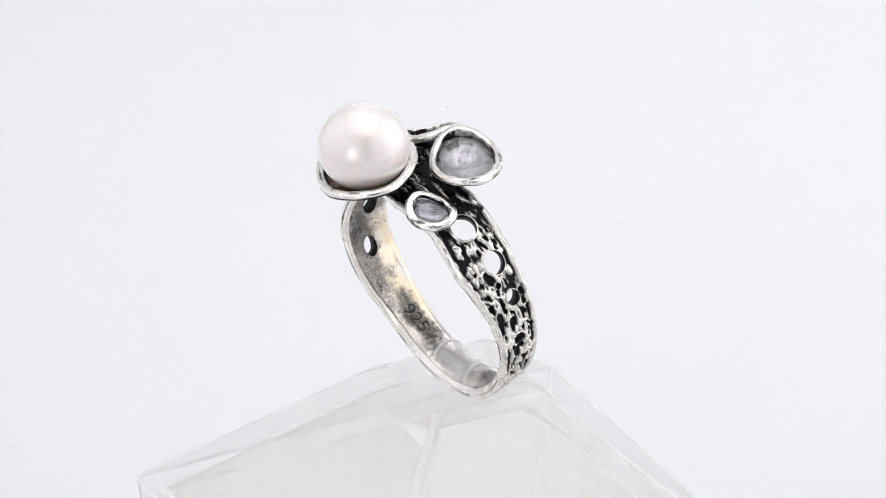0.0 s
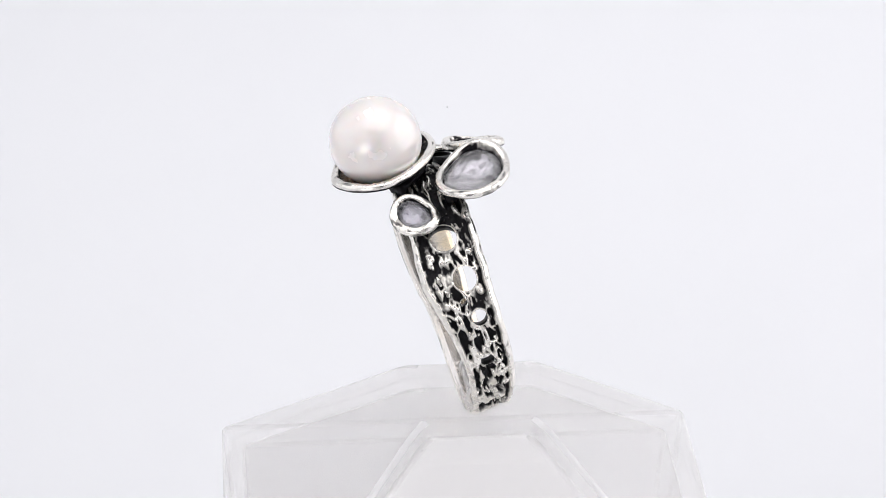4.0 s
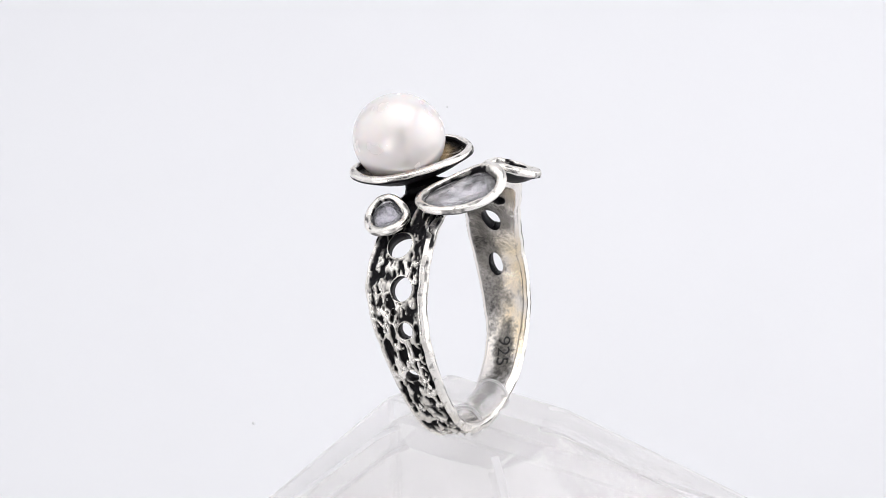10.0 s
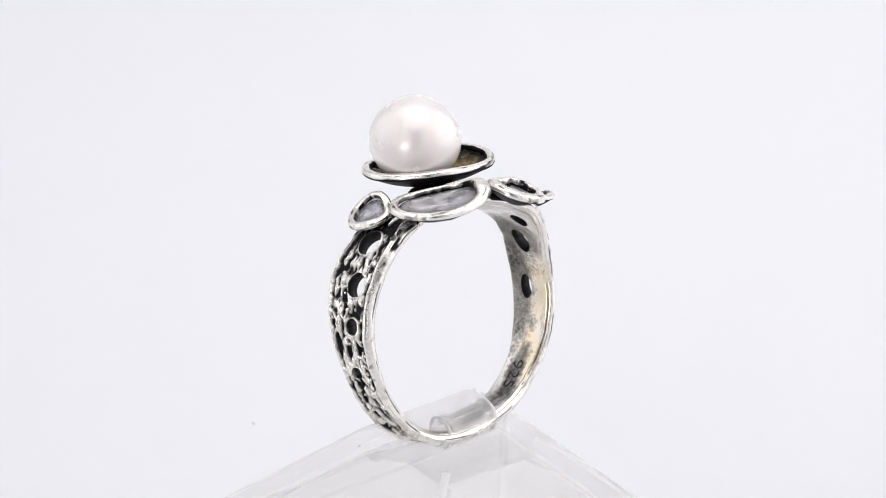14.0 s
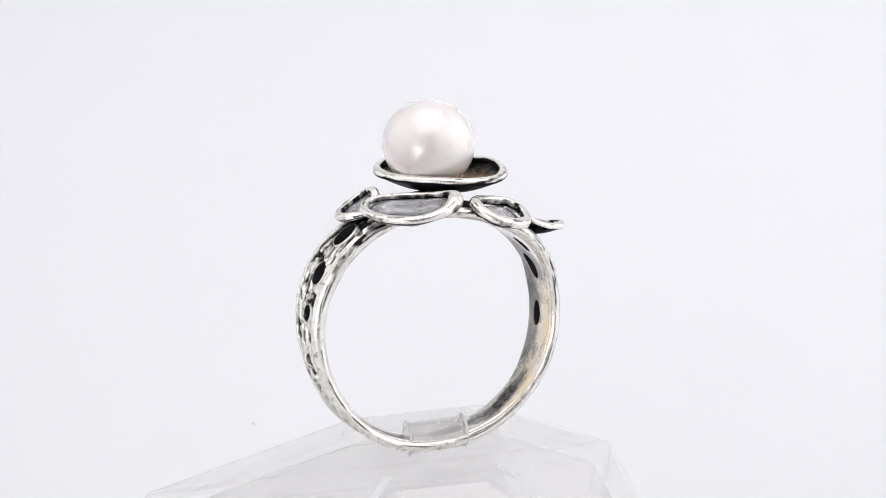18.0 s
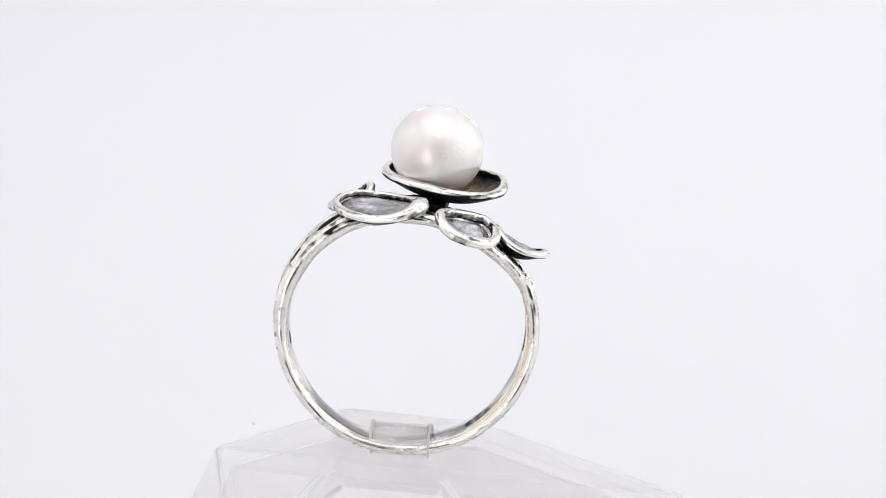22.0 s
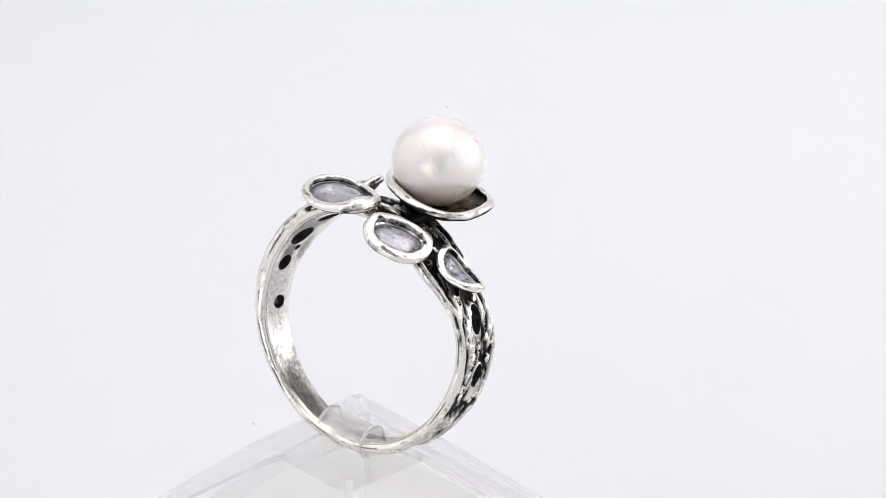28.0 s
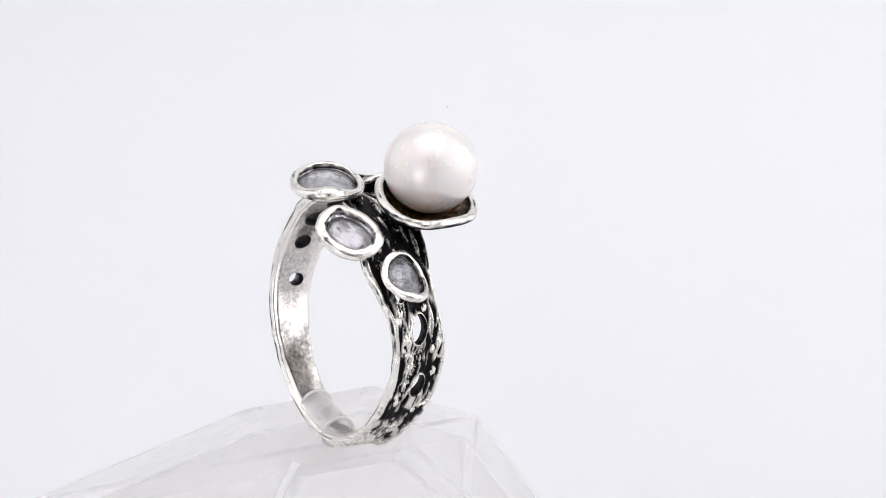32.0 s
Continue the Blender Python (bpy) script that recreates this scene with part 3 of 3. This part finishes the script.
def above_band(v):
    """Keeps a point of the ring's space outside the band's inner wall."""
    turn = LOCAL.to_3x3()
    q = turn.inverted() @ (v / MM + FOOT - CENTRE)
    angle, r = math.degrees(math.atan2(q.z, q.x)), math.hypot(q.x, q.z)
    least = R_IN + 0.35
    floor = (on_band(angle, q.y, least) / MM + FOOT - CENTRE).length
    have = q.length
    return on_band(angle, q.y, least) if have < floor else v


def stalks():
    """The blackened metal that ties the settings to the band."""
    for seat, foot, r in ((4, (97, -0.2), 1.7), (0, (66, -1.0), 0.8), (1, (78, 1.4), 1.2), (2, (112, 2.4), 1.0), (3, (130, 1.0), 0.65)):
        centre, normal, depth = SEATS[seat]
        centre, up = Vector(centre), Vector(normal).normalized()
        low = from_table(centre - up * (depth + 0.12))
        top = centre - up * (depth + 0.2)
        p, q = from_table(top), on_band(foot[0], foot[1], R_OUT - 0.1)
        way = q - p
        x, y, z = basis(way, (1, 0.3, 0.2))
        verts, vals, faces = [], [], []
        rows, n = 10, 20
        for j in range(rows + 1):
            s = j / rows
            for i in range(n):
                a = 2 * math.pi * i / n
                rr = r * MM * (0.45 + 0.70 * s + 0.18 * noise.noise(Vector((a * 1.2, s * 3, r * 9))))
                v = above_band(p + way * s + (x * math.cos(a) + y * math.sin(a)) * rr)
                verts.append(v - up * max(0.0, (v - low).dot(up)))
                vals.append(0.16 + 0.55 * max(0.0, noise.noise(Vector((a * 2.6, s * 7, r)))) + 0.2 * noise.noise(Vector((a * 6, s * 15, r))))
        for j in range(rows):
            for i in range(n):
                faces.append((j * n + i, j * n + (i + 1) % n, (j + 1) * n + (i + 1) % n, (j + 1) * n + i))
        faces += [tuple(reversed(range(n))), tuple(rows * n + i for i in range(n))]
        mesh_object("stalk", verts, faces, SILVER_BAND, ring, values=vals, label="blackened silver stalk")


stalks()


def sleeve(name, parent, mid, axis, length, inner, outer, start, sweep, material, label):
    """A clear tube round an axis, open below by a slit."""
    side = Vector((-axis.y, axis.x, 0))
    verts, faces = [], []
    n, rows = 48, 6
    for j in range(rows + 1):
        s = (j / rows - 0.5) * length
        for i in range(n + 1):
            a = radians(start + sweep * i / n)
            for r in (outer, inner):
                p = mid + axis * s + side * (r * math.cos(a)) + Vector((0, 0, r * math.sin(a)))
                verts.append(STAND_INV @ mm(*p))

    def at(j, i, k):
        return (j * (n + 1) + i) * 2 + k

    for j in range(rows):
        for i in range(n):
            faces.append((at(j, i, 0), at(j + 1, i, 0), at(j + 1, i + 1, 0), at(j, i + 1, 0)))
            faces.append((at(j, i + 1, 1), at(j + 1, i + 1, 1), at(j + 1, i, 1), at(j, i, 1)))
        faces.append((at(j, 0, 0), at(j, 0, 1), at(j + 1, 0, 1), at(j + 1, 0, 0)))
        faces.append((at(j, n, 1), at(j, n, 0), at(j + 1, n, 0), at(j + 1, n, 1)))
    for i in range(n):
        faces.append((at(0, i, 0), at(0, i + 1, 0), at(0, i + 1, 1), at(0, i, 1)))
        faces.append((at(rows, i + 1, 0), at(rows, i, 0), at(rows, i, 1), at(rows, i + 1, 1)))
    ob = mesh_object(name, verts, faces, material, parent, smooth=False, label=label)
    for k, f in enumerate(ob.data.polygons):
        f.use_smooth = k < rows * (2 * n + 2)
    return ob


def clip():
    """A short clear tube in which the band lies, with a thin lip round each end."""
    axis = Vector((math.cos(radians(-60)), math.sin(radians(-60)), 0))
    mid = Vector((5.25, 4.42, -21.5))
    tube = sleeve("clip", stand, mid, axis, 4.4, 1.14, 1.27, -55, 290, CLIP_ACRYLIC, "clear tube clip holding the band")
    for end in (-1, 1):
        sleeve("lip", tube, mid + axis * (end * 2.3), axis, 0.17, 1.16, 1.40, -70, 320, GLINT_EDGE_ACRYLIC, "")


clip()


def hallmark():
    """The fineness mark struck inside the band."""
    curve = bpy.data.curves.new("mark", "FONT")
    curve.body, curve.size, curve.extrude, curve.align_x = "925", 1.0, 0.02, "LEFT"
    curve.offset = -0.006
    carrier = bpy.data.objects.new("mark", curve)
    me = bpy.data.meshes.new_from_object(carrier)
    bpy.data.objects.remove(carrier)
    xs = [v.co.x for v in me.vertices]
    ys = [v.co.y for v in me.vertices]
    for v in me.vertices:
        along = (v.co.x - min(xs)) / (max(xs) - min(xs))
        across = (v.co.y - min(ys)) / (max(ys) - min(ys))
        v.co = on_band(-134.5 + 15.5 * along, -0.65 + 1.05 * across, R_IN - 0.012 - v.co.z * 0.4)
    me.materials.append(OXIDE)
    ob = new("hallmark", me)
    ob.parent = ring
    tagged(ob, "dark struck fineness mark 925")


hallmark()


def grains():
    """Small silver beads on the casting: degrees, across, radius."""
    spots = [(168, 1.45, 0.34), (170, -0.75, 0.30), (178, 0.95, 0.36), (180, -1.25, 0.30), (197, 1.0, 0.28), (201, -0.9, 0.26), (152, 0.2, 0.28), (155, 2.4, 0.30),
             (35, -1.75, 0.36), (29.5, -1.5, 0.40), (26, 0.9, 0.26), (8, -1.1, 0.30), (43, 1.3, 0.28), (2, 0.75, 0.24), (-14, 0.55, 0.24), (46, -1.9, 0.28)]
    for angle, across, r in spots:
        bm = bmesh.new()
        bmesh.ops.create_icosphere(bm, subdivisions=3, radius=1.0)
        at = on_band(angle, across, R_OUT - 0.14)
        x, y, z = basis(on_band(angle, across, R_OUT + 1) - at, LOCAL.to_3x3() @ Vector((0, 1, 0)))
        seed = angle * 0.7
        for v in bm.verts:
            c = v.co * (1 + 0.45 * noise.noise(v.co * 1.5 + Vector((seed, 0, 0))))
            v.co = at + (x * c.x * r * 0.75 + y * c.y * r * 1.2 + z * c.z * r * 0.55) * MM
        from_bmesh("grain", bm, SILVER_BEAD, ring, smooth=True)


grains()


def grit(size, seed):
    """A crumb of dust about its own foot."""
    bm = bmesh.new()
    bmesh.ops.create_icosphere(bm, subdivisions=2, radius=size * MM)
    for v in bm.verts:
        v.co = v.co * (1 + 0.45 * noise.noise(v.co * 7000 + Vector((seed, 0, 0)))) + Vector((0, 0, size * 0.5 * MM))
    return bm


def specks():
    """A crumb on the slope of the block, two dark crumbs at the ends of the tube, and pale crumbs on the paper that
    stand in for dust in the camera.
    """
    x, y, r = -4.75, -6.3, 0.075
    height = -22.62 - max(0.0, max(abs(x), abs(y)) - 5.0) * 15.5 / 15.8
    ob = from_bmesh("speck", grit(r, 1.0), GRIT, stand, smooth=True, label="dark speck of grit")
    ob.matrix_basis = pose(x * MM, y * MM, (height - BASE_Z) * MM)
    for place, r in (((6.55, 2.1, -22.62), 0.10), ((4.05, 6.3, -22.62), 0.09)):
        ob = from_bmesh("speck", grit(r, place[0]), OXIDE, stand, smooth=True, label="black crumb under the tube clip")
        ob.matrix_basis = STAND_INV @ Matrix.Translation(mm(*place))
    # crumbs added on the paper in place of dust inside the camera
    for place, r in (((-0.0150, 0.0585, 0.0), 0.19), ((0.0061, 0.1340, 0.0), 0.12)):
        ob = from_bmesh("camera_dust_stand_in", grit(r, r * 90), DUST, smooth=True)
        ob.matrix_world = Matrix.Translation(place)
        tagged(ob, "pale crumb on the paper standing in for dust in the camera", "dust speck", "dust on the paper")


specks()


# ---- what moves: the display turns evenly on its axis ----
def motions():
    for thing in (ring, stand):
        start = thing.matrix_world.copy()
        walk(thing, [(t, pose(0, 0, 0, 0, 0, SPEED * t) @ start) for t in range(0, 33, 2)])


motions()
